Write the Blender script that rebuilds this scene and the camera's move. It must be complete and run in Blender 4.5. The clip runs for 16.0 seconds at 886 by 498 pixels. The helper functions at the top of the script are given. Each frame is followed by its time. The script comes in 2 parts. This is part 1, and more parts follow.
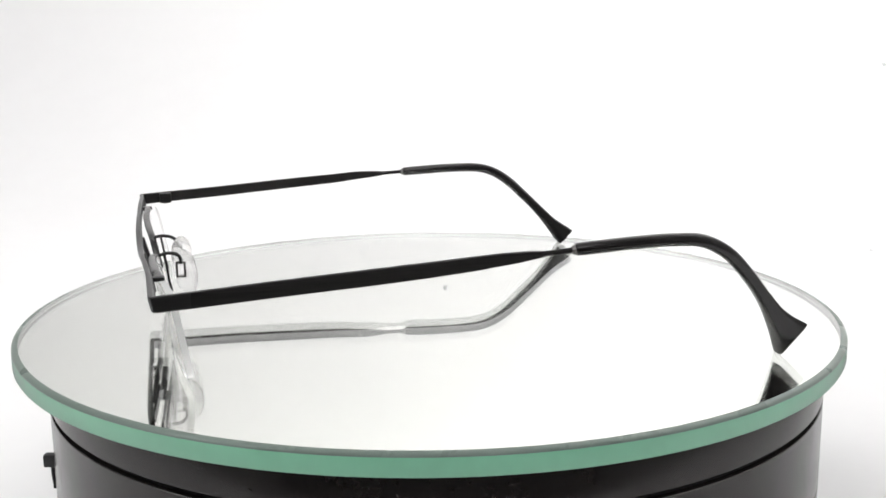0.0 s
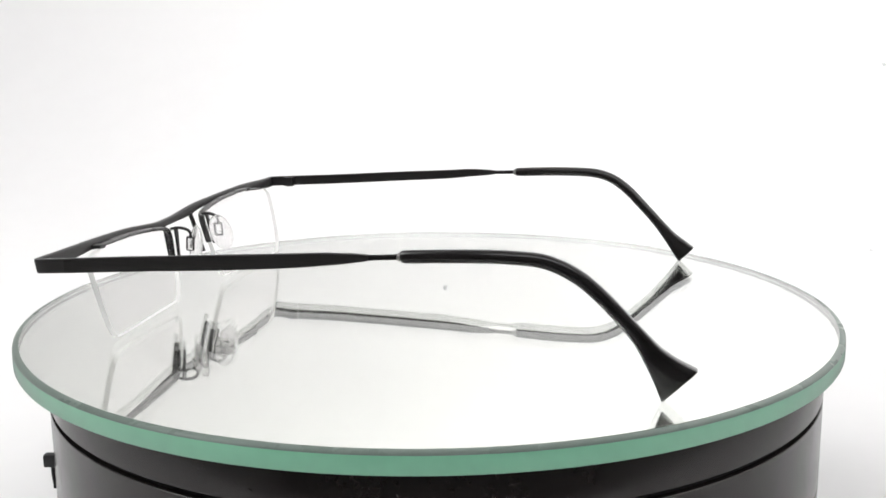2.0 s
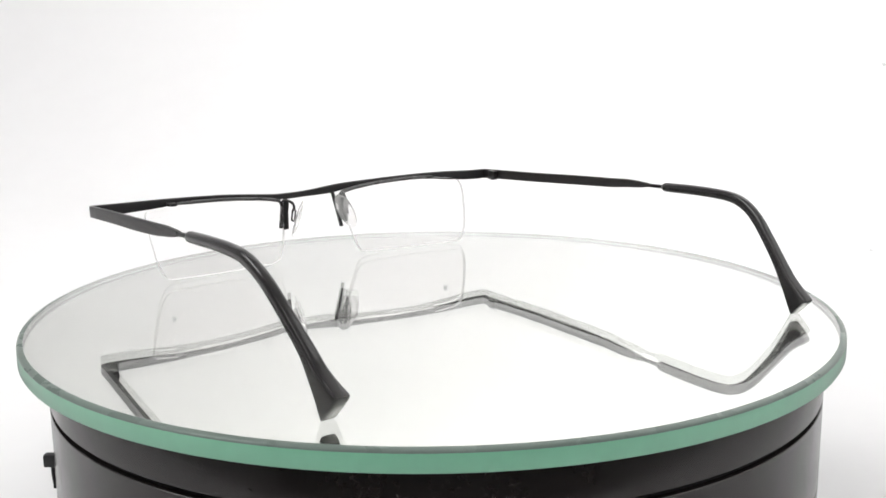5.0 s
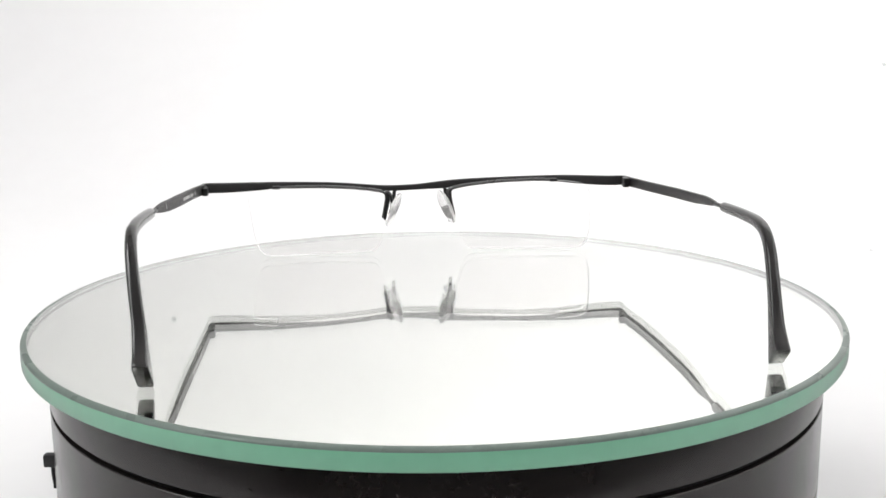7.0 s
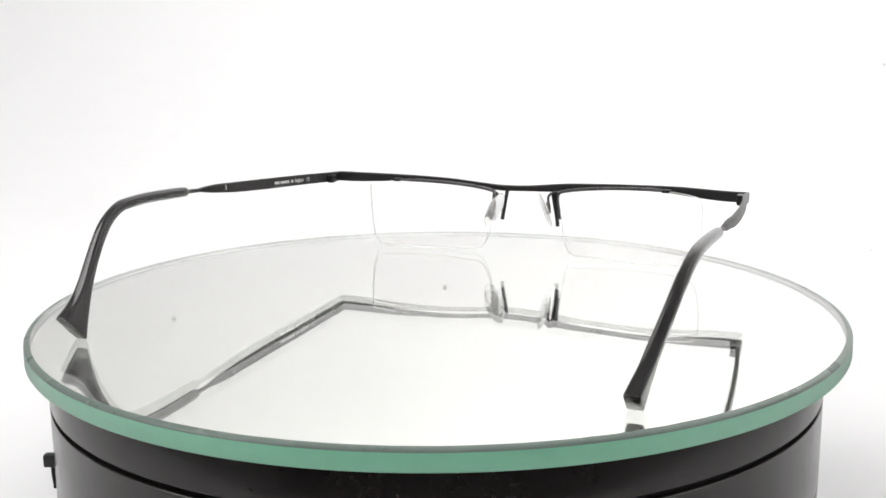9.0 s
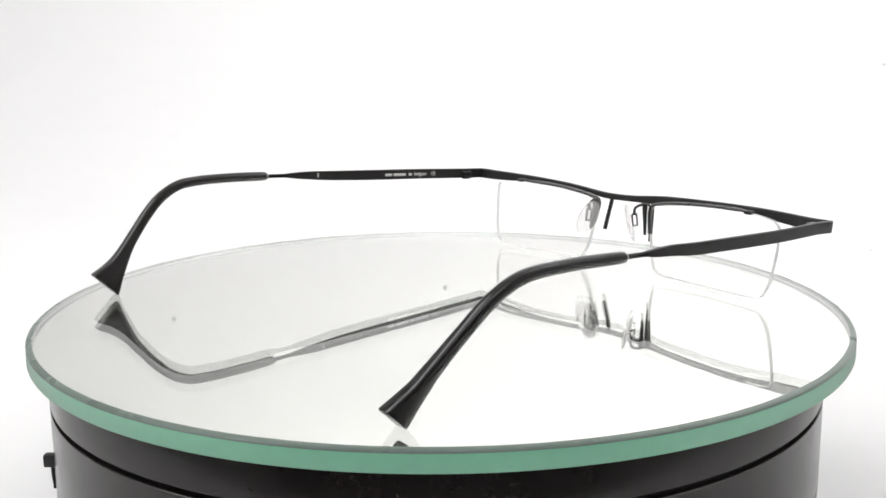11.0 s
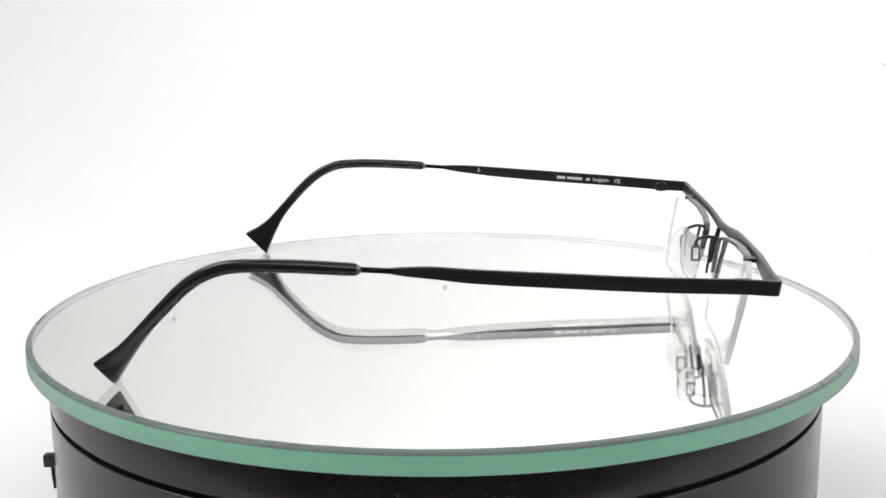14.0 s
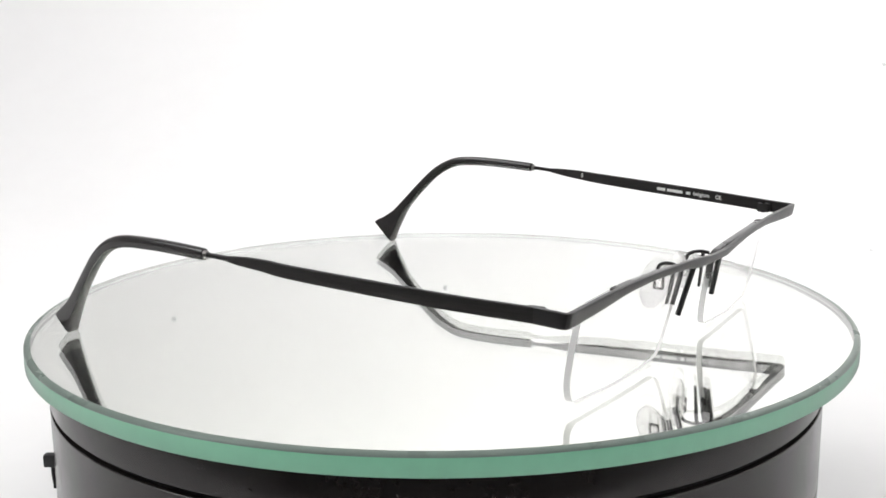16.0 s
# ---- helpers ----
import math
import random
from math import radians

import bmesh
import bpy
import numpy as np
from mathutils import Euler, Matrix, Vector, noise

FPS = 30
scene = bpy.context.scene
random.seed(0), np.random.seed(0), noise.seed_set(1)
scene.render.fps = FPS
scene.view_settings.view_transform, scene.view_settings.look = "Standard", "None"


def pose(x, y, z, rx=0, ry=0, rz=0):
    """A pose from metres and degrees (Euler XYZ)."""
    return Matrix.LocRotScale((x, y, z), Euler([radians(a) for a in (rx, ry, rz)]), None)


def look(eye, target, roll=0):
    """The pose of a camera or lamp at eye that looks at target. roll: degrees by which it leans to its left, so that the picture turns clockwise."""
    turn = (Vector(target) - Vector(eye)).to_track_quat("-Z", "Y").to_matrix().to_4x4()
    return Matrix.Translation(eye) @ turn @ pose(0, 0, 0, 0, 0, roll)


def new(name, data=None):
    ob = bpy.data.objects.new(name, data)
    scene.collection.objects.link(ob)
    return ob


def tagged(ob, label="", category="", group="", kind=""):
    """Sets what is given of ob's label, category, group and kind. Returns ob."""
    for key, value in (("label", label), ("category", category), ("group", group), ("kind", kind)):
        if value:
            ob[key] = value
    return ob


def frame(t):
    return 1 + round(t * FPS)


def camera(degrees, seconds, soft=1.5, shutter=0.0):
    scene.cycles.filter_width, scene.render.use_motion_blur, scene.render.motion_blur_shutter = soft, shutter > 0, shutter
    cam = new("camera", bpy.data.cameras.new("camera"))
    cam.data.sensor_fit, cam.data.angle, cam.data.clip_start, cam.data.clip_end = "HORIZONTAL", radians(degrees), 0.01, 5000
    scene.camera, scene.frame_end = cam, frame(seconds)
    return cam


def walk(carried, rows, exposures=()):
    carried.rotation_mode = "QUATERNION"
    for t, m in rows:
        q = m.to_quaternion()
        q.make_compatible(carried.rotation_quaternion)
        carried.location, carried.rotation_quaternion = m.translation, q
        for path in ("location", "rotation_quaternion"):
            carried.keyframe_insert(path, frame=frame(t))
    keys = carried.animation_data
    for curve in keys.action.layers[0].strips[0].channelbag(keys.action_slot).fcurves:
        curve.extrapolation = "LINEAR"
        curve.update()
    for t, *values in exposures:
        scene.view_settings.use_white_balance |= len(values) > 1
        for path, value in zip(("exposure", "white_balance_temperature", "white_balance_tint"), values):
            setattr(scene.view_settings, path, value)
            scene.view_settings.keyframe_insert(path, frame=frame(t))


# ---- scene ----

# A pair of half-rim spectacles turns on a round mirror-glass plate over a black turntable, in a white photo booth.
# Lengths in the plan are millimetres; MM turns them into metres.
MM = 0.001

# ---- camera ----
EYE = Vector((0.0, -0.28508, 0.07275))
PITCH, YAW = 0.20051, -0.00657
AIM = EYE + Vector((-math.sin(YAW) * math.cos(PITCH), math.cos(YAW) * math.cos(PITCH), -math.sin(PITCH)))
cam = camera(43.5, 16.0, soft=1.65)
walk(cam, [(0.0, look(EYE, AIM, -0.5)), (16.0, look(EYE, AIM, -0.5))], exposures=[(0.0, 0.0), (16.0, 0.0)])

# ---- world and lamps ----
world = bpy.data.worlds.new("booth_air")
scene.world = world
world.use_nodes = True
world.node_tree.nodes["Background"].inputs[0].default_value = (1.0, 0.99, 0.985, 1)
world.node_tree.nodes["Background"].inputs[1].default_value = 0.15


def softbox(name, eye, target, width, height, watts, spread=180.0, colour=(1.0, 1.0, 1.0)):
    data = bpy.data.lights.new(name, "AREA")
    data.shape, data.size, data.size_y, data.energy, data.color = "RECTANGLE", width, height, watts, colour
    data.spread = radians(spread)
    lamp = new(name, data)
    lamp.matrix_world = look(eye, target)
    return lamp


softbox("softbox_top", (0.56, 0.0, 1.1), (0.46, 0.80, 0.82), 0.9, 0.8, 11.0, 126.0)
# added fill, unseen behind the camera, to brighten the plate's front edge
softbox("front_fill", (0.10, -1.0, 0.90), (0.0, 0.05, 0.06), 1.2, 0.7, 5.4)
softbox("softbox_right", (0.98, 0.0, 0.86), (0.15, 0.80, 0.34), 0.8, 0.7, 3.0)
softbox("softbox_left", (-0.80, -0.10, 0.90), (-0.28, 0.02, -0.06), 0.7, 0.7, 1.6, 75.0)


# ---- materials ----
def surface(name, colour, rough=0.5, metal=0.0, spread=0.06, grain=400.0, bump=0.05, bump_scale=1500.0, coat=0.0, rough_spread=0.08, spec=0.5, brushed=False):
    """A painted, moulded or metal surface with blotches at two scales, uneven gloss and fine relief."""
    m = bpy.data.materials.new(name)
    m.use_nodes = True
    n, links = m.node_tree.nodes, m.node_tree.links
    b = n["Principled BSDF"]
    b.inputs["Metallic"].default_value = metal
    b.inputs["Coat Weight"].default_value = coat
    b.inputs["Specular IOR Level"].default_value = spec
    where = n.new("ShaderNodeTexCoord")
    place = where.outputs["Object"]
    if brushed:
        # strokes along the temples: turn to the spectacles' axes, then draw the grain out
        align, draw = n.new("ShaderNodeMapping"), n.new("ShaderNodeMapping")
        align.inputs["Rotation"].default_value = (0, 0, radians(74.52))
        draw.inputs["Scale"].default_value = (0.12, 0.02, 1)
        links.new(place, align.inputs["Vector"])
        links.new(align.outputs[0], draw.inputs["Vector"])
        place = draw.outputs[0]
    big, small = n.new("ShaderNodeTexNoise"), n.new("ShaderNodeTexNoise")
    big.inputs["Scale"].default_value, small.inputs["Scale"].default_value = grain / 8, grain
    big.inputs["Detail"].default_value = 5
    for t in (big, small):
        links.new(place, t.inputs["Vector"])
    both = n.new("ShaderNodeMath")
    both.operation = "ADD"
    links.new(big.outputs[0], both.inputs[0])
    links.new(small.outputs[0], both.inputs[1])
    ramp = n.new("ShaderNodeMapRange")
    ramp.inputs["From Min"].default_value, ramp.inputs["From Max"].default_value = 0.6, 1.4
    ramp.inputs["To Min"].default_value, ramp.inputs["To Max"].default_value = 1 - spread, 1 + spread
    links.new(both.outputs[0], ramp.inputs["Value"])
    tint = n.new("ShaderNodeMix")
    tint.data_type, tint.blend_type = "RGBA", "MULTIPLY"
    tint.inputs["Factor"].default_value = 1
    tint.inputs["A"].default_value = (*colour, 1)
    links.new(ramp.outputs[0], tint.inputs["B"])
    links.new(tint.outputs["Result"], b.inputs["Base Color"])
    gloss = n.new("ShaderNodeMapRange")
    gloss.inputs["From Min"].default_value, gloss.inputs["From Max"].default_value = 0.3, 0.7
    gloss.inputs["To Min"].default_value = max(0.0, rough - rough_spread)
    gloss.inputs["To Max"].default_value = rough + rough_spread
    links.new(big.outputs[0], gloss.inputs["Value"])
    links.new(gloss.outputs[0], b.inputs["Roughness"])
    if bump:
        fine, relief = n.new("ShaderNodeTexNoise"), n.new("ShaderNodeBump")
        fine.inputs["Scale"].default_value = bump_scale
        relief.inputs["Strength"].default_value, relief.inputs["Distance"].default_value = bump, 0.0002
        links.new(place, fine.inputs["Vector"])
        links.new(fine.outputs[0], relief.inputs["Height"])
        links.new(relief.outputs[0], b.inputs["Normal"])
    return m


def clear(name, colour, rough=0.0, ior=1.5):
    m = bpy.data.materials.new(name)
    m.use_nodes = True
    b = m.node_tree.nodes["Principled BSDF"]
    b.inputs["Base Color"].default_value = (*colour, 1)
    b.inputs["Transmission Weight"].default_value = 1
    b.inputs["Roughness"].default_value = rough
    b.inputs["IOR"].default_value = ior
    return m


PAPER = surface("white_paper", (0.824, 0.818, 0.816), 0.85, spread=0.01, grain=60, bump=0.02, bump_scale=900)
# grey of the unseen panel that stands in for the dim room
DIM_ROOM = surface("dim_room_grey", (0.3, 0.3, 0.3), 0.9, spread=0.05, grain=60)
CLOTH = surface("dark_cloth", (0.03, 0.03, 0.032), 0.9, spread=0.1, grain=80)
GLASS = clear("plate_glass", (0.993, 0.998, 0.993))
GROUND = clear("ground_glass_side", (0.993, 0.998, 0.993), 0.45)
SILVER = surface("mirror_silver", (0.986, 0.995, 0.95), 0.0, metal=1.0, spread=0.006, grain=60, bump=0, rough_spread=0.0)
EDGE = surface("ground_green_glass_edge", (0.34, 0.76, 0.53), 0.35, spread=0.05, grain=300, spec=0.3)
BEVEL = surface("ground_glass_bevel", (0.17, 0.22, 0.19), 0.3, spread=0.04, grain=600, spec=0.5)
CASE = surface("black_turntable_plastic", (0.013, 0.0103, 0.0096), 0.22, spread=0.2, grain=900, bump=0.03, bump_scale=2500, rough_spread=0.04, spec=0.42)
GROOVE = surface("black_rubber", (0.006, 0.006, 0.006), 0.7, spread=0.2)
SWITCH = surface("black_switch_plastic", (0.012, 0.012, 0.013), 0.5, spread=0.2)
METAL = surface("black_lacquered_metal", (0.011, 0.0102, 0.0102), 0.36, spread=0.15, grain=1200, bump=0.05, bump_scale=6000, rough_spread=0.03, spec=0.44)
BRUSHED = surface("brushed_black_metal", (0.012, 0.0108, 0.0105), 0.38, spread=0.5, grain=2600, bump=0.5, bump_scale=5200, rough_spread=0.08, spec=0.27, brushed=True)
RIM = surface("polished_dark_rim", (0.03, 0.028, 0.028), 0.28, spread=0.15, grain=1200, bump=0, rough_spread=0.03, spec=1.0)
WIRE = surface("gunmetal_wire", (0.26, 0.25, 0.25), 0.18, metal=1.0, spread=0.1, grain=900, bump=0, rough_spread=0.03)
STEEL = surface("worn_steel", (0.2, 0.195, 0.19), 0.3, metal=1.0, spread=0.1, grain=900, bump=0, rough_spread=0.05)
CORE = surface("dark_core_wire", (0.022, 0.021, 0.021), 0.3, metal=1.0, spread=0.1, grain=900, bump=0, rough_spread=0.03)
SLEEVE = surface("black_acetate_sleeve", (0.012, 0.0106, 0.0104), 0.13, spread=0.1, grain=900, bump=0.04, bump_scale=5000, rough_spread=0.03, spec=0.5, coat=0.05)
LENS = clear("coated_spectacle_lens", (0.994, 0.986, 0.987), 0.0, 1.09)
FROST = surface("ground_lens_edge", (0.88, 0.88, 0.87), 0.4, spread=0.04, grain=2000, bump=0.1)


def let_light_through(m, share, colour):
    """Mixes a translucent share into a material, as in milky plastic or ground glass."""
    n, links = m.node_tree.nodes, m.node_tree.links
    out = n["Material Output"]
    mix, glow = n.new("ShaderNodeMixShader"), n.new("ShaderNodeBsdfTranslucent")
    mix.inputs[0].default_value = share
    glow.inputs[0].default_value = (*colour, 1)
    links.new(n["Principled BSDF"].outputs[0], mix.inputs[1])
    links.new(glow.outputs[0], mix.inputs[2])
    links.new(mix.outputs[0], out.inputs["Surface"])


let_light_through(FROST, 0.5, (0.93, 0.93, 0.92))
let_light_through(EDGE, 0.2, (0.45, 0.85, 0.65))
let_light_through(BEVEL, 0.2, (0.75, 0.82, 0.78))


def grazing_gloss(m, rough, grey, blend):
    """Adds the sheen that ground glass takes on at flat angles."""
    n, links = m.node_tree.nodes, m.node_tree.links
    out = n["Material Output"]
    base = out.inputs["Surface"].links[0].from_socket
    mix, gloss, facing = n.new("ShaderNodeMixShader"), n.new("ShaderNodeBsdfGlossy"), n.new("ShaderNodeLayerWeight")
    facing.inputs["Blend"].default_value = blend
    gloss.inputs["Color"].default_value = (grey, grey, grey, 1)
    gloss.inputs["Roughness"].default_value = rough
    links.new(facing.outputs["Facing"], mix.inputs[0])
    links.new(base, mix.inputs[1])
    links.new(gloss.outputs[0], mix.inputs[2])
    links.new(mix.outputs[0], out.inputs["Surface"])


grazing_gloss(EDGE, 0.3, 0.3, 0.18)
PAD = clear("clear_silicone", (0.99, 0.985, 0.983), 0.05, 1.16)
let_light_through(PAD, 0.24, (0.99, 0.985, 0.985))
# near-white that stands for backdrop light coming through the clear rim
RIM_PALE = surface("pale_rim_liner", (0.86, 0.88, 0.87), 0.5, spread=0.03, grain=600)
let_light_through(RIM_PALE, 0.5, (0.9, 0.92, 0.91))
PRINT = surface("pale_grey_print", (0.66, 0.66, 0.65), 0.6, spread=0.08, grain=3000, bump=0)
DUST = surface("grey_dust", (0.45, 0.45, 0.45), 0.9, spread=0.2, grain=3000)


# ---- mesh helpers ----
def finish(name, bm, material, smooth=True, crease=35):
    bmesh.ops.recalc_face_normals(bm, faces=bm.faces[:])
    if smooth:
        for f in bm.faces:
            f.smooth = True
        for e in bm.edges:
            if len(e.link_faces) == 2 and e.calc_face_angle(0) > radians(crease):
                e.smooth = False
    me = bpy.data.meshes.new(name)
    bm.to_mesh(me)
    bm.free()
    me.materials.append(material)
    return new(name, me)


def part(name, bm, material, parent, label="", smooth=True, crease=35):
    ob = finish(name, bm, material, smooth, crease)
    ob.parent = parent
    if label:
        tagged(ob, label)
    return ob


def revolve(profile, steps=256, closed=True):
    """A solid of revolution about z from (radius, z) pairs in millimetres; a radius of 0 closes it on the axis."""
    bm = bmesh.new()
    rings = []
    for r, z in profile:
        if r == 0:
            rings.append([bm.verts.new((0, 0, z * MM))])
        else:
            rings.append([bm.verts.new((r * MM * math.cos(a), r * MM * math.sin(a), z * MM)) for a in (2 * math.pi * k / steps for k in range(steps))])
    pairs = list(zip(rings, rings[1:])) + ([(rings[-1], rings[0])] if closed else [])
    for a, b in pairs:
        if len(a) == 1 and len(b) == 1:
            continue
        for k in range(steps):
            j = (k + 1) % steps
            if len(a) == 1:
                bm.faces.new((a[0], b[k], b[j]))
            elif len(b) == 1:
                bm.faces.new((a[k], a[j], b[0]))
            else:
                bm.faces.new((a[k], a[j], b[j], b[k]))
    return bm


def section(centre, up, side, h, w, n=2.0, count=16):
    """A ring of points round centre: a superellipse with half sizes h along up and w along side; n of 2 is round, more is boxy."""
    ring = []
    for k in range(count):
        a = 2 * math.pi * (k + 0.5) / count
        c, s = math.cos(a), math.sin(a)
        ring.append(Vector(centre) + Vector(side) * (w * math.copysign(abs(c) ** (2 / n), c)) + Vector(up) * (h * math.copysign(abs(s) ** (2 / n), s)))
    return ring


def loft(rings, matrix=None, loop=False):
    bm = bmesh.new()
    made = [[bm.verts.new(v * MM) for v in ring] for ring in rings]
    count = len(made[0])
    for a, b in list(zip(made, made[1:])) + ([(made[-1], made[0])] if loop else []):
        for k in range(count):
            bm.faces.new((a[k], a[(k + 1) % count], b[(k + 1) % count], b[k]))
    if not loop:
        bm.faces.new(made[0][::-1])
        bm.faces.new(made[-1])
    if matrix:
        bm.transform(matrix)
    return bm


def curve(points, steps=6):
    """A smooth run through points of any dimension (Catmull-Rom)."""
    p = [np.array(q, float) for q in points]
    p = [2 * p[0] - p[1], *p, 2 * p[-1] - p[-2]]
    out = []
    for i in range(1, len(p) - 2):
        for k in range(steps):
            t = k / steps
            out.append(0.5 * (2 * p[i] + (p[i + 1] - p[i - 1]) * t + (2 * p[i - 1] - 5 * p[i] + 4 * p[i + 1] - p[i + 2]) * t * t + (3 * p[i] - p[i - 1] - 3 * p[i + 1] + p[i + 2]) * t ** 3))
    return out + [p[-2]]


def rod(points, radius, matrix=None, steps=5, count=10, smooth=True):
    """A round wire through points."""
    p = [Vector(q) for q in (curve(points, steps) if smooth else points)]
    rings, up = [], None
    for i, c in enumerate(p):
        way = (p[min(i + 1, len(p) - 1)] - p[max(i - 1, 0)]).normalized()
        if up is None:
            up = way.orthogonal().normalized()
        up = (up - way * up.dot(way)).normalized()
        rings.append(section(c, up, way.cross(up), radius, radius, 2, count))
    return loft(rings, matrix)


def box(x0, x1, y0, y1, z0, z1, bevel=0.15, matrix=None):
    bm = bmesh.new()
    bmesh.ops.create_cube(bm, size=1)
    bmesh.ops.transform(bm, matrix=Matrix.Translation(Vector(((x0 + x1) / 2, (y0 + y1) / 2, (z0 + z1) / 2)) * MM) @ Matrix.Diagonal(((x1 - x0) * MM, (y1 - y0) * MM, (z1 - z0) * MM, 1)), verts=bm.verts)
    if bevel:
        bmesh.ops.bevel(bm, geom=bm.edges[:], offset=bevel * MM, segments=2, profile=0.6, affect="EDGES")
    if matrix:
        bm.transform(matrix)
    return bm


# ---- the booth ----
def booth():
    """The white paper sweep: a table sheet that curves up into the back wall."""
    run = [(-0.20, -0.066), (0.20, -0.066), (0.45, -0.066)]
    run += [(0.45 + 0.35 * math.sin(a), 0.284 - 0.35 * math.cos(a)) for a in (math.pi / 2 * k / 48 for k in range(1, 49))]
    run += [(0.80, 0.8), (0.80, 1.3)]
    thick = 0.003
    back = [(y, z - thick) for y, z in run[:3]] + [(0.45 + (0.35 + thick) * math.sin(a), 0.284 - (0.35 + thick) * math.cos(a)) for a in (math.pi / 2 * k / 48 for k in range(1, 49))] + [(0.80 + thick, 0.8), (0.80 + thick, 1.3)]
    bm = loft([[Vector((x, y, z)) / MM for y, z in run + back[::-1]] for x in (-1.1, 1.1)])
    tagged(finish("backdrop", bm, PAPER), "seamless white paper sweep behind and under the turntable", "backdrop", kind="structure")
    sheet = bpy.data.objects["backdrop"]
    # small grey marks on the paper: x, y, z, size in millimetres
    for k, (x, y, z, size) in enumerate([(0.0089, 0.7850, 0.1825, 5.0), (-0.2628, 0.7929, 0.2138, 5.0), (-0.29, 0.7854, 0.1838, 3.0), (0.1914, 0.7648, 0.1304, 3.0), (0.3938, 0.6951, 0.034, 5.0), (0.3079, 0.6288, -0.0172, 3.0), (0.2672, 0.381, -0.066, 2.5)]):
        bm = bmesh.new()
        bmesh.ops.create_uvsphere(bm, u_segments=14, v_segments=8, radius=0.5)
        for v in bm.verts:
            v.co *= 1 + 0.5 * noise.noise(v.co * 3 + Vector((k * 7.0, 0, 0)))
        a = math.atan2(max(0.0, y - 0.45), 0.284 - z)
        bm.transform(Matrix.Translation((x, y, z)) @ Matrix.Rotation(a, 4, "X") @ Matrix.Diagonal((size * MM, size * MM, 0.6 * MM, 1)))
        part("paper_mark", bm, DUST, sheet, "small grey fleck on the paper")


def slab(name, x0, x1, y0, y1, z0, z1, material, label, category):
    tagged(finish(name, box(x0 / MM, x1 / MM, y0 / MM, y1 / MM, z0 / MM, z1 / MM, 0), material, smooth=False), label, category, kind="structure")


booth()
slab("wall_left", -1.12, -1.103, -1.3, 0.81, -0.4, 1.32, PAPER, "plain white fabric side of the photo booth", "wall")
slab("wall_right", 1.103, 1.12, -1.3, 0.81, -0.4, 1.32, PAPER, "plain white fabric side of the photo booth", "wall")
slab("ceiling", -1.1, 1.1, -1.3, 0.81, 1.305, 1.32, PAPER, "plain white fabric roof of the photo booth", "ceiling")
# unseen panel added for the dim room at the open front; darkens reflections
slab("front_stand_in", -1.1, 1.1, -1.32, -1.302, -0.4, 1.3, DIM_ROOM, "unseen grey panel standing in for the dim room before the booth", "wall")
slab("floor", -1.1, 1.1, -1.3, -0.205, -0.4, -0.385, CLOTH, "dark floor before the booth table", "floor")


# ---- the turntable ----
def turntable():
    base = new("turntable")
    tagged(base, "glossy black round motorised turntable with a groove round its side", "turntable")
    part("top_ring", revolve([(0, -5.15), (96.8, -5.15), (97.6, -5.5), (97.9, -6.2), (97.9, -14.5), (97.7, -14.7), (0, -14.7)], closed=False), CASE, base)
    part("groove", revolve([(0, -14.6), (96.4, -14.6), (96.4, -16.1), (0, -16.1)], closed=False), GROOVE, base, "matt black recessed joint")
    part("body", revolve([(0, -16.0), (97.75, -16.0), (97.9, -16.15), (97.9, -36.2), (97.7, -36.4), (0, -36.4)], closed=False), CASE, base)
    part("lower_groove", revolve([(0, -36.3), (96.6, -36.3), (96.6, -37.1), (0, -37.1)], closed=False), GROOVE, base)
    part("lower_body", revolve([(0, -37.0), (97.7, -37.0), (97.9, -37.2), (97.7, -60), (97.0, -62), (0, -62)], closed=False), CASE, base)
    part("foot_ring", revolve([(0, -61.9), (90, -61.9), (90, -65.9), (0, -65.9)], closed=False), GROOVE, base)
    knob = part("switch_knob", box(-96.2, -93.4, -29.6, -27.2, -32.6, -29.5, 0.3), SWITCH, base, "small black rocker switch")
    part("switch_lever", loft([section((x, -28.0, z), (0, 1, 0), (1, 0, 0), 1.6, 0.3, 5, 12) for x, z in ((-94.2, -32.5), (-94.2, -34.5), (-94.0, -36.5), (-93.9, -38.0))]), SWITCH, knob)
    return base


turntable()


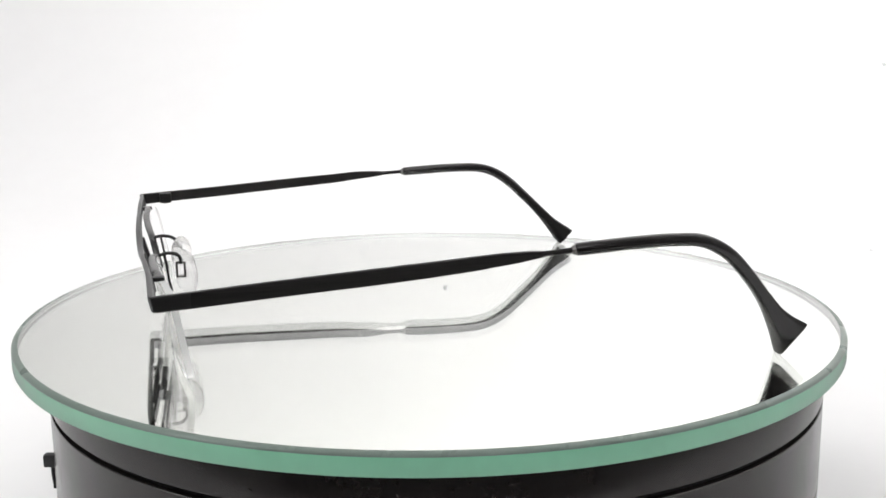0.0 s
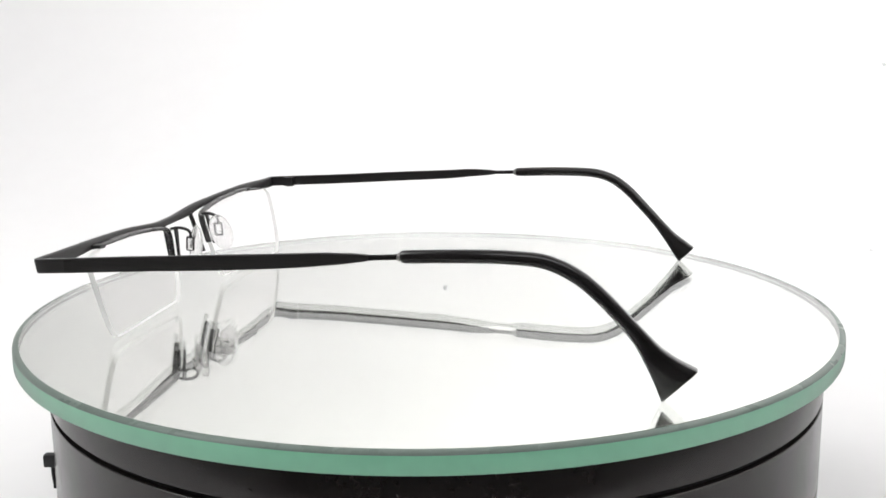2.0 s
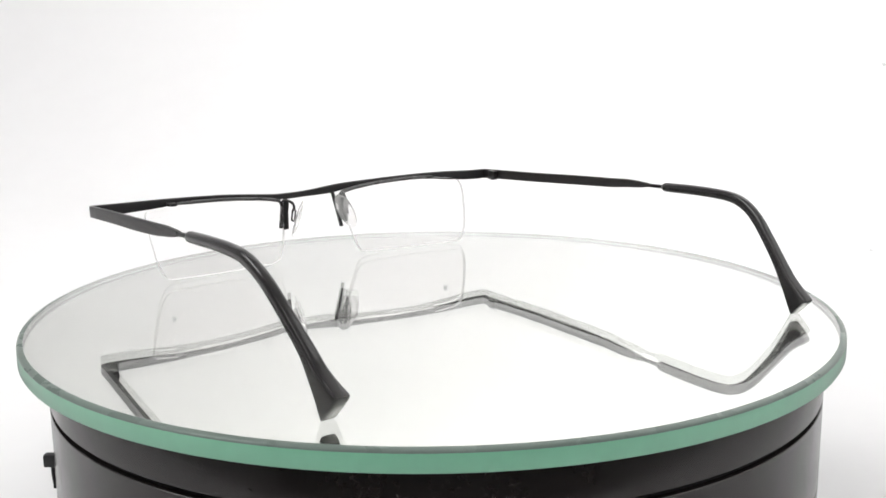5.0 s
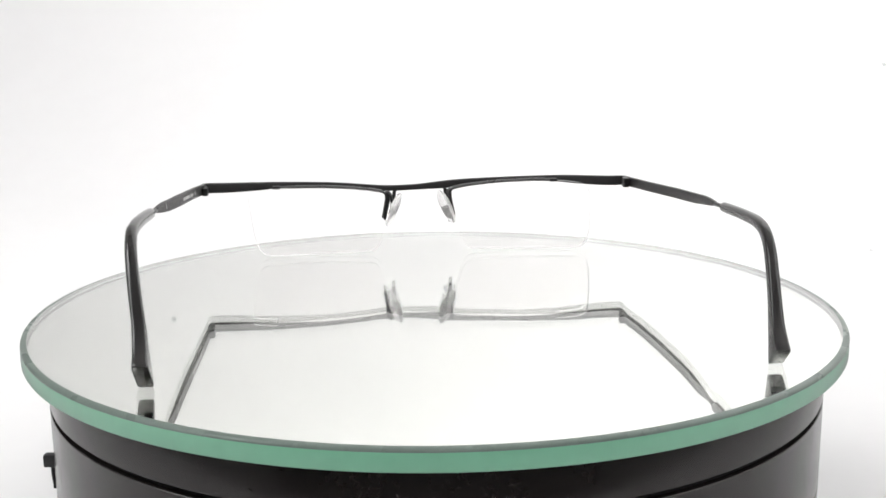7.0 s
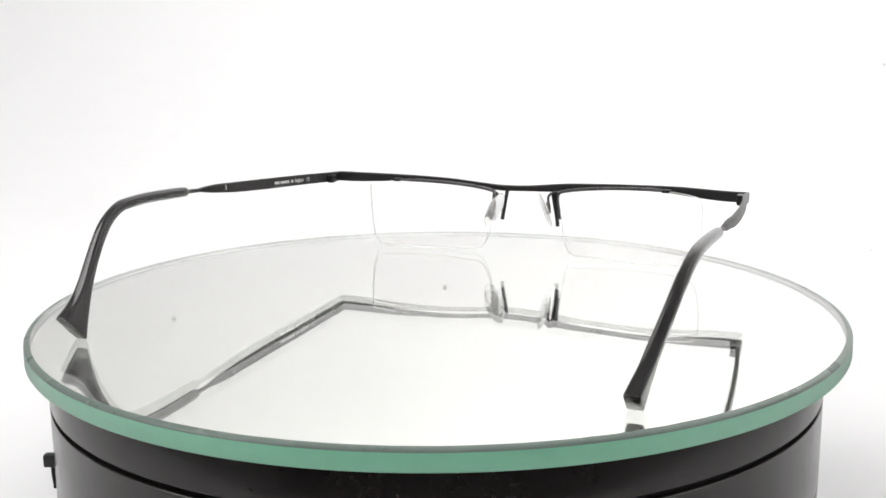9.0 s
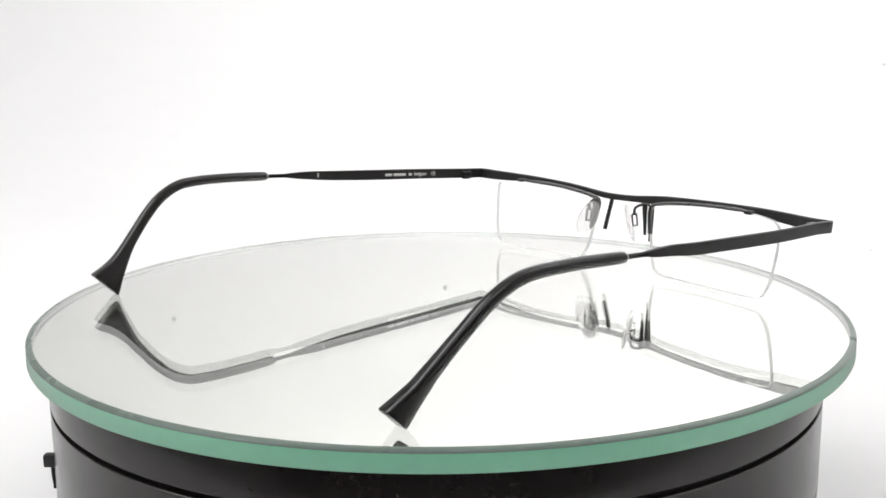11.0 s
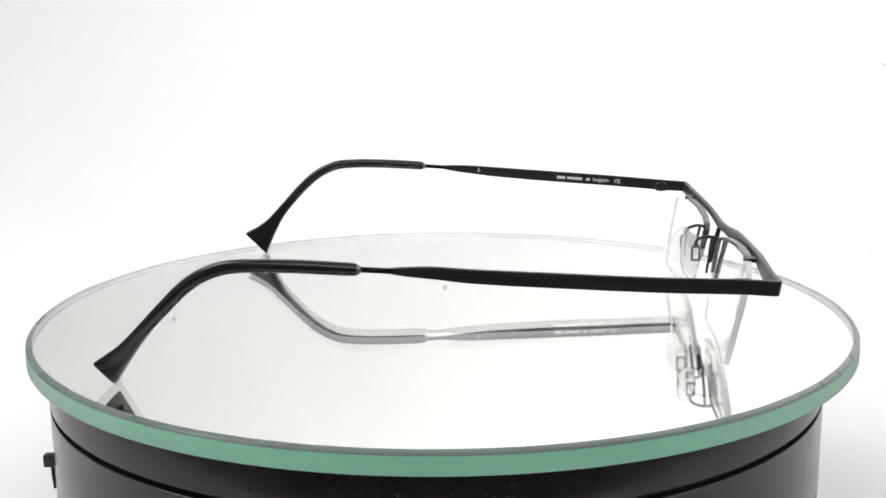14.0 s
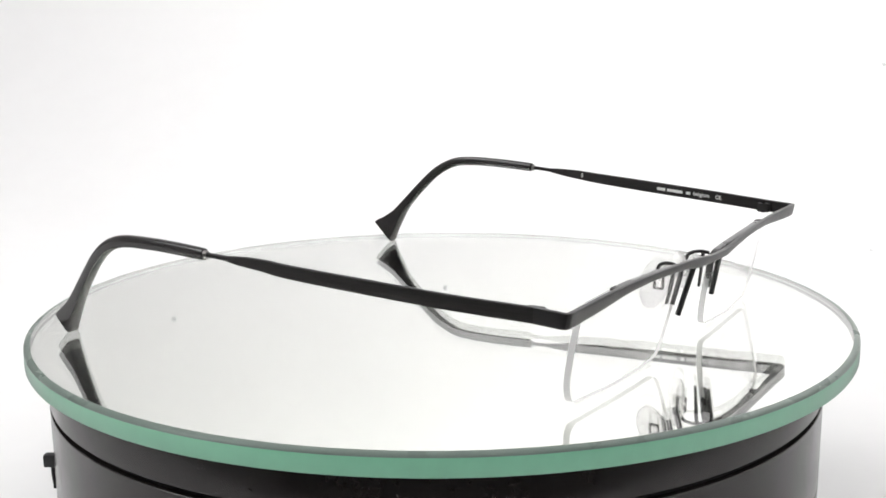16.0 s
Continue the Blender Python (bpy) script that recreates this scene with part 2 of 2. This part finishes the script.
def glass_plate():
    plate = new("mirror_plate")
    tagged(plate, "round mirror glass plate with a ground green edge", "glass plate")
    cx, cy, r = -1.53, -0.54, 103.5
    shift = Matrix.Translation((cx * MM, cy * MM, 0))
    inner = r - 1.2
    bm = revolve([(0, 0), (inner - 0.05, 0), (inner, -0.05), (inner, -4.75), (inner - 0.05, -4.8), (0, -4.8)], 320, closed=False)
    for f in bm.faces:
        if abs(f.normal.z) < 0.9 and min(v.co.xy.length for v in f.verts) > (inner - 0.1) * MM:
            f.material_index = 1
    bm.transform(shift)
    glass = part("glass", bm, GLASS, plate, "clear mirror glass", crease=20)
    glass.data.materials.append(GROUND)
    glass.visible_shadow = False
    # the ground rim: rounded over at the top, upright below, a small arris underneath
    arc = [(inner - 0.03 + 1.48 * math.sin(math.pi / 2 * k / 8), -0.75 + 0.755 * math.cos(math.pi / 2 * k / 8)) for k in range(9)]
    bm = revolve(arc + [(inner + 0.9, -0.75), (inner + 0.03, -0.3)], 320)
    bm.transform(shift)
    part("bevel", bm, BEVEL, plate, "dull grey-green rounded upper edge", crease=60)
    bm = revolve([(inner + 0.9, -0.85), (r + 0.25, -0.752), (r + 0.28, -4.2), (r + 0.05, -4.6), (r - 0.5, -4.8), (inner + 0.3, -4.8)], 320)
    bm.transform(shift)
    part("ground_edge", bm, EDGE, plate, "pale green ground glass edge")
    # added liner: its pale colour imitates the bright backdrop seen through the far rim
    bm = revolve([(inner + 0.05, -0.35), (inner + 0.8, -0.82), (inner + 0.2, -4.7), (inner + 0.05, -4.7)], 320)
    bm.transform(shift)
    part("pale_liner", bm, RIM_PALE, plate, "added pale liner inside the rim, in place of clear glass")
    bm = revolve([(0, -4.86), (r - 1.25, -4.86), (r - 1.25, -5.05), (0, -5.05)], 256, closed=False)
    bm.transform(shift)
    part("silvering", bm, SILVER, plate, "bright silver mirror backing")
    return plate


PLATE = glass_plate()

# ---- the spectacles ----
# Their own axes: x from one hinge to the other, y back along the temples, z up from the plate.
SPEC = Matrix.Translation((-71.12 * MM, -18.96 * MM, 0.05 * MM)) @ Matrix.Rotation(radians(-74.52), 4, "Z")


def lens_y(x, z):
    """The mid-surface of a lens: curved across, tilted so that its lower edge lies further back."""
    return 1.6 + 0.20 * (21.0 - z) + (abs(x) - 24.0) ** 2 / 400.0


def fore(x):
    """How far the ends of the front stand back (or, below nought, forward) of the brow's plain bow."""
    return (-0.35 if x > 0 else 0.5) * min(1.0, max(0.0, (abs(x) - 46.0) / 16.0))


LIFT = {1: 0.0, -1: 0.7}
OUT = {1: 0.0, -1: 0.9}


def lens_outline(side):
    """Corners of the lens seen from the front (distance from the middle, height, rounding)."""
    corners = {1: [(54.0, 20.4, 1.6), (53.0, 12.0, 12.0), (51.7, 5.0, 6.0), (49.4, 0.7, 2.6), (32.0, 0.3, 30.0), (13.2, 1.0, 2.6), (11.0, 6.5, 6.0), (10.2, 12.5, 12.0), (9.6, 19.5, 1.8), (26.0, 21.2, 30.0), (45.0, 21.6, 20.0)],
               -1: [(56.3, 21.0, 3.4), (56.6, 13.0, 10.0), (55.9, 5.0, 6.0), (53.6, 0.6, 3.4), (33.0, 0.3, 30.0), (15.4, 0.9, 4.5), (13.4, 7.5, 8.0), (11.9, 13.5, 12.0), (10.6, 20.2, 1.8), (27.0, 21.9, 30.0), (46.0, 22.3, 20.0)]}[side]
    out = []
    for i, (x, z, r) in enumerate(corners):
        p, a, b = Vector((x, z)), Vector(corners[i - 1][:2]), Vector(corners[(i + 1) % len(corners)][:2])
        r = min(r, 0.45 * (a - p).length, 0.45 * (b - p).length)
        s, e = p + (a - p).normalized() * r, p + (b - p).normalized() * r
        for k in range(7):
            t = k / 6
            q = s * (1 - t) ** 2 + p * 2 * t * (1 - t) + e * t * t
            out.append((side * q.x, q.y))
    return out


def lens(side, parent):
    ring = lens_outline(side)
    cx, cz = side * (33.0 + OUT[side]), 11.0
    bm = bmesh.new()
    faces = []
    for off in (-0.7, 0.7):
        middle = bm.verts.new(Vector((cx, lens_y(cx, cz) + off, cz)) * MM)
        rows = []
        for f in (0.25, 0.5, 0.75, 1.0):
            row = []
            for x, z in ring:
                px, pz = cx + (x - cx) * f, cz + (z - cz) * f
                row.append(bm.verts.new(Vector((px, lens_y(px, pz) + off, pz)) * MM))
            rows.append(row)
        n = len(ring)
        for k in range(n):
            bm.faces.new((middle, rows[0][k], rows[0][(k + 1) % n]))
            for a, b in zip(rows, rows[1:]):
                bm.faces.new((a[k], a[(k + 1) % n], b[(k + 1) % n], b[k]))
        faces.append(rows[-1])
    for k in range(n):
        bm.faces.new((faces[0][k], faces[0][(k + 1) % n], faces[1][(k + 1) % n], faces[1][k])).material_index = 1
    bm.transform(SPEC)
    ob = part("lens", bm, LENS, parent, "clear half-rim spectacle lens")
    ob.data.materials.append(FROST)
    ob.visible_shadow = False
    return ob


# Run of each temple: y, x, z of its bar, then of its sleeve. One arm sits about 2 mm lower than the other, and its tip is narrower.
BAR = {1: [(7.2, 68.0, 22.2), (25, 69.0, 23.5), (45, 70.1, 24.8), (60, 70.8, 25.9), (67, 71.1, 26.55), (71, 71.3, 26.85), (74, 71.4, 27.1), (76.3, 71.5, 27.25)],
       -1: [(7.2, 68.9, 21.8), (25, 70.9, 22.5), (45, 72.5, 23.6), (60, 73.2, 24.4), (67, 73.25, 25.0), (71, 73.25, 25.2), (74, 73.25, 25.3), (76.3, 73.2, 25.4)]}
BAR_H = {1: (1.6, 1.62, 1.62, 1.48, 1.3, 1.1, 0.86, 0.6), -1: (1.52, 1.5, 1.48, 1.4, 1.26, 1.08, 0.86, 0.6)}
SLEEVE_RUN = {1: [(83.2, 71.7, 27.72), (83.9, 71.7, 27.78), (90, 71.8, 28.12), (96, 71.85, 28.38), (102, 71.85, 28.5), (107, 71.75, 28.35), (111, 71.6, 27.95), (115, 71.2, 26.5), (119, 70.6, 24.0), (123, 69.8, 20.25), (127, 68.8, 15.85), (130, 68.0, 12.25), (132.4, 67.5, 9.0), (134.9, 67.0, 6.0), (137.2, 66.6, 3.4), (137.5, 66.55, 3.1)],
              -1: [(83.2, 73.15, 25.6), (83.9, 73.15, 25.65), (90, 73.0, 25.92), (96, 72.9, 26.13), (102, 72.8, 26.15), (107, 72.7, 26.0), (111, 72.5, 25.35), (115, 72.1, 23.7), (119, 71.4, 20.85), (123, 70.5, 17.0), (127, 69.5, 12.95), (130, 68.7, 9.7), (132.4, 68.1, 7.0), (134.9, 67.5, 4.5), (137.2, 67.0, 2.2), (137.5, 66.95, 1.9)]}
SLEEVE_H = {1: (1.0, 1.32, 1.38, 1.38, 1.38, 1.4, 1.42, 1.45, 1.47, 1.45, 1.45, 1.65, 2.25, 3.3, 4.6, 4.4), -1: (1.0, 1.32, 1.38, 1.38, 1.38, 1.4, 1.42, 1.45, 1.47, 1.45, 1.45, 1.6, 1.9, 2.5, 3.1, 2.9)}
SLEEVE_W = (1.0, 1.25, 1.3, 1.3, 1.3, 1.3, 1.3, 1.32, 1.35, 1.38, 1.42, 1.46, 1.52, 1.62, 1.75, 1.6)
SLEEVE_N = (2, 2, 2.2, 2.3, 2.4, 2.5, 2.6, 2.6, 2.8, 3, 3.6, 4.5, 5.5, 6.5, 7, 6)


def temple(side, parent):
    bar = curve([(y, z, h, x) for (y, x, z), h in zip(BAR[side], BAR_H[side])], 5)
    arm = part("temple", loft([section((side * x, y, z), (0, 0, 1), (1, 0, 0), h, min(0.6, h), 7, 16) for y, z, h, x in bar], SPEC), BRUSHED, parent, "brushed black metal temple bar")
    (ya, xa, za), (yb, xb, zb) = BAR[side][-2], SLEEVE_RUN[side][1]
    part("core_wire", rod([(side * xa, ya, za), (side * (xa + xb) / 2, (ya + yb) / 2, (za + zb) / 2), (side * xb, yb + 2, zb + 0.1)], 0.58, SPEC), CORE, arm, "dark metal core wire")
    # the sleeve: round, bent down behind the ear, then flaring into a wedge
    rows = curve([(y, x, z, h, w, n) for (y, x, z), h, w, n in zip(SLEEVE_RUN[side], SLEEVE_H[side], SLEEVE_W, SLEEVE_N)], 5)
    rings = []
    for i, (y, x, z, h, w, n) in enumerate(rows):
        a, b = rows[max(i - 1, 0)], rows[min(i + 1, len(rows) - 1)]
        lean = math.atan2(b[2] - a[2], b[0] - a[0]) + math.pi / 2
        if y > 130:
            lean += (radians(44.5) - lean) * min(1.0, (y - 130) / 6)
        rings.append(section((side * x, y, z), (0, math.cos(lean), math.sin(lean)), (1, 0, 0), h, w, n, 20))
    part("ferrule", loft([section((side * (xb + (xa - xb) * (83.9 - y) / 9), y, zb + (za - zb) * (83.9 - y) / 9), (0, 0, 1), (1, 0, 0), q, q, 2, 16) for y, q in ((82.3, 0.62), (82.4, 0.8), (82.9, 1.0), (83.5, 1.06), (84.0, 1.0))], SPEC), STEEL, arm, "worn grey metal lip at the mouth of the sleeve")
    part("temple_tip", loft(rings, SPEC), SLEEVE, arm, "black acetate tip flaring into a wedge")
    # hinge
    xh, zh = BAR[side][0][1], BAR[side][0][2]
    hinge = part("hinge", box(*sorted((side * (xh - 2.2), side * (xh - 0.4))), 6.0, 9.4, zh - 1.7, zh + (0.8 if side > 0 else 1.35), 0.4, SPEC), METAL, arm)
    part("hinge_screw", rod([(side * (xh - 1.5), 7.7, zh - 1.8), (side * (xh - 1.5), 7.7, zh), (side * (xh - 1.5), 7.7, zh + 1.0)], 0.6, SPEC, smooth=False), WIRE, hinge)
    return arm


def nose_pad(side, parent):
    """A clear oval pad on a bent wire arm with a small box mount."""
    dz = LIFT[side]
    ox = OUT[side]
    arm = part("pad_arm", rod([(side * (9.8 + ox), 3.0, 19.5 + dz), (side * (9.3 + ox), 4.8, 19.8 + dz), (side * (8.8 + ox), 6.7, 19.5 + dz), (side * (8.5 + ox), 7.9, 18.6 + dz), (side * (8.6 + ox), 8.1, 16.9 + dz)], 0.42, SPEC), METAL, parent)
    frame_box = [(side * (8.5 + ox), 7.1, 17.2 + dz), (side * (8.5 + ox), 9.0, 17.2 + dz), (side * (9.0 + ox), 9.0, 13.9 + dz), (side * (9.0 + ox), 7.1, 13.9 + dz)]
    ring = [Vector(a).lerp(Vector(b), t) for a, b in zip(frame_box, frame_box[1:] + frame_box[:1]) for t in (0.0, 0.12, 0.88)]
    rings = []
    for i, c in enumerate(ring):
        way = (ring[(i + 1) % len(ring)] - ring[i - 1]).normalized()
        rings.append(section(c, (1, 0, 0), way.cross(Vector((1, 0, 0))).normalized(), 0.3, 0.3, 2, 8))
    part("pad_box", loft(rings, SPEC, loop=True), WIRE, arm, "small metal box mount")
    bm = bmesh.new()
    bmesh.ops.create_uvsphere(bm, u_segments=24, v_segments=16, radius=1)
    bm.transform(Matrix.Diagonal((0.8 * MM, 3.05 * MM, 5.8 * MM, 1)))
    for v in bm.verts:
        v.co.x += side * 5.0 * (v.co.y ** 2 + 0.4 * v.co.z ** 2)
    bm.transform(SPEC @ Matrix.Translation((side * (7.9 + ox) * MM, 9.2 * MM, (14.7 + dz) * MM)) @ Matrix.Rotation(radians(-side * 20), 4, "Y") @ Matrix.Rotation(radians(-side * 30), 4, "Z") @ Matrix.Rotation(radians(8), 4, "X"))
    pad = part("nose_pad", bm, PAD, arm, "clear silicone nose pad")
    pad.visible_shadow = False


def spectacles():
    specs = new("spectacles")
    tagged(specs, "black half-rim metal spectacles with clear rectangular lenses, temples open", "glasses")
    # brow bar: x, y, upper and lower edge, half depth
    edge = [(65.5, 0.58, 23.3, 20.2, 0.6), (60, 0.55, 23.3, 20.25, 0.62), (52, 0.45, 23.3, 20.65, 0.62), (45, 0.3, 23.25, 21.05, 0.6), (34, 0, 22.95, 21.25, 0.55), (25, -0.3, 22.5, 20.95, 0.55), (15, -0.5, 21.6, 20.05, 0.6), (9, -0.55, 21.2, 19.4, 0.65), (0, -0.6, 21.4, 19.6, 0.65),
            (-9, -0.55, 22.3, 19.9, 0.65), (-15, -0.5, 22.75, 20.8, 0.6), (-25, -0.3, 23.1, 21.4, 0.55), (-34, 0, 23.35, 21.7, 0.55), (-45, 0.3, 23.5, 21.5, 0.6), (-52, 0.45, 23.4, 20.75, 0.62), (-60, 0.55, 23.1, 20.05, 0.62), (-66.5, 0.58, 22.88, 19.82, 0.6)]
    brow = part("brow_bar", loft([section((x, y + fore(x) - 0.4 * max(0.0, 1 - (x / 58) ** 2), (a + b) / 2), (0, -0.2, 1), (0, 1, 0), (a - b) / 2, w, 6, 16) for x, y, a, b, w in curve(edge, 4)], SPEC), METAL, specs, "black lacquered brow bar and bridge")
    for side in (1, -1):
        dz = LIFT[side]
        zc, hc = (21.75, 1.56) if side > 0 else (21.36, 1.54)
        slope = (BAR[side][0][2] - zc) / 7.4
        xe = 67.8 if side > 0 else 68.8
        ahead = fore(side * xe)
        path = [(xe - 5.0, 0.57 + ahead), (xe - 3.0, 0.56 + ahead), (xe - 1.0, 0.53 + ahead), (xe - 0.5, 0.58 + ahead), (xe - 0.15, 0.8 + ahead), (xe, 1.25 + ahead), (xe, 3.2), (xe + 0.05, 5.0), (xe + 0.1, 7.4)]
        rings = []
        for i, (x, y) in enumerate(path):
            (xa, ya), (xb, yb) = path[max(i - 1, 0)], path[min(i + 1, len(path) - 1)]
            way = Vector((xb - xa, yb - ya, 0)).normalized()
            rings.append([Vector((side * v.x, v.y - 0.2 * (v.z - zc) * max(0.0, 1 - y / 7.4), v.z)) for v in section((x, y, zc + slope * y), (0, 0, 1), (way.y, -way.x, 0), hc + (BAR_H[side][0] + 0.01 - hc) * y / 7.4, 0.615, 7, 16)])
        part("end_piece", loft(rings, SPEC), METAL, brow)
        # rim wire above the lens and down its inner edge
        top = [(45.5, 21.75), (40, 21.75), (34, 21.65), (26, 21.35), (18, 20.7), (12.5, 19.95), (10.4, 19.2), (9.9, 17.5), (10.4, 14.5), (11.1, 11.2)]
        pts = [(side * (x + OUT[side]), lens_y(x, z) - 0.2, z + dz * min(1, z / 12)) for x, z in top]
        run = [Vector(p) for p in curve(pts, 4)]
        rings = []
        for i, c in enumerate(run):
            way = (run[min(i + 1, len(run) - 1)] - run[max(i - 1, 0)]).normalized()
            across = Vector((0, 1, 0.0))
            across = (across - way * across.dot(way)).normalized()
            thin = min(1.0, 0.3 + i / 6)
            rings.append(section(c, way.cross(across), across, 0.5 * thin, 0.85 * min(1.0, 0.6 + i / 10), 3.2, 14))
        part("rim_wire", loft(rings, SPEC), RIM, specs, "slim polished dark half rim along the lens top")
        leg = [(side * (9.6 + OUT[side]), 4.3, 19.6 + dz), (side * (9.9 + OUT[side]), 4.7, 17.0 + dz), (side * (10.4 + OUT[side]), 5.1, 14.0 + dz), (side * (10.9 + OUT[side]), 5.6, 11.0 + dz)]
        part("rear_leg", loft([section((c[0] - side * 0.3, c[1], c[2]), (0, 1, 0), (1, 0, 0), 0.3, 0.95 - 0.6 * k / 12, 5, 12) for k, c in enumerate(curve(leg, 4))], SPEC), METAL, specs)
        foot = [(7.0, -0.4, 19.6), (7.4, 0.4, 16.0), (8.0, 1.6, 10.3)] if side > 0 else [(-9.3, -0.3, 20.4), (-9.9, 0.7, 16.5), (-10.9, 2.5, 9.3)]
        part("front_leg", rod(foot, 0.62, SPEC, steps=4), METAL, brow)
        part("rim_lug", box(*sorted((side * 43.6, side * 46.2)), 0.6, 3.2, 21.2 + dz * 0.7, 22.2 + dz * 0.7, 0.35, SPEC), METAL, specs)
        lens(side, specs)
        nose_pad(side, specs)
        temple(side, specs)
    return specs


SPECS = spectacles()


def bar_at(y, side=1):
    rows = BAR[side]
    return [float(np.interp(y, [r[0] for r in rows], [r[k] for r in rows])) for k in (1, 2)]


def print_mesh(name, text, y, size, parent, label):
    """Pale lettering on the inner face of the temple; it reads towards the hinge."""
    font = bpy.data.curves.new(name, "FONT")
    font.body, font.size, font.extrude, font.offset = text, size * MM, 0.02 * MM, 0.025 * MM
    helper = bpy.data.objects.new(name, font)
    me = bpy.data.meshes.new_from_object(helper)
    bpy.data.objects.remove(helper)
    x, z = bar_at(y)
    face = Matrix(((-0.056, 0, -1, (x - 0.62) * MM), (-1, 0, -0.055, y * MM), (-0.063, 1, 0, (z - 0.45) * MM), (0, 0, 0, 1)))
    me.transform(SPEC @ face)
    me.materials.append(PRINT)
    ob = new(name, me)
    ob.parent = parent
    tagged(ob, label)


def print_bar(y0, y1, parent):
    rings = []
    for y in (y0, (y0 + y1) / 2, y1):
        x, z = bar_at(y)
        rings.append(section((x - 0.62, y, z - 0.05), (0, 0, 1), (1, 0, 0), 0.42, 0.03, 5, 12))
    part("print_bar", loft(rings, SPEC), PRINT, parent, "pale grey printed bar")


MARKED = next(o for o in SPECS.children if o.name == "temple")
print_mesh("size_mark", "5", 65.6, 1.7, MARKED, "pale grey printed figure")
print_bar(40.2, 37.6, MARKED)
print_bar(37.0, 32.2, MARKED)
print_bar(31.1, 29.8, MARKED)
print_mesh("origin_mark", "belgium", 28.9, 1.6, MARKED, "pale grey printed word")
print_mesh("conformity_mark", "CE", 22.2, 1.55, MARKED, "pale grey printed letters")


# ---- what moves ----
def motions():
    turn = [(0.5 * k, pose(0, 0, 0, 0, 0, -14.2925 * 0.5 * k)) for k in range(33)]
    walk(PLATE, turn)
    walk(SPECS, turn)


motions()
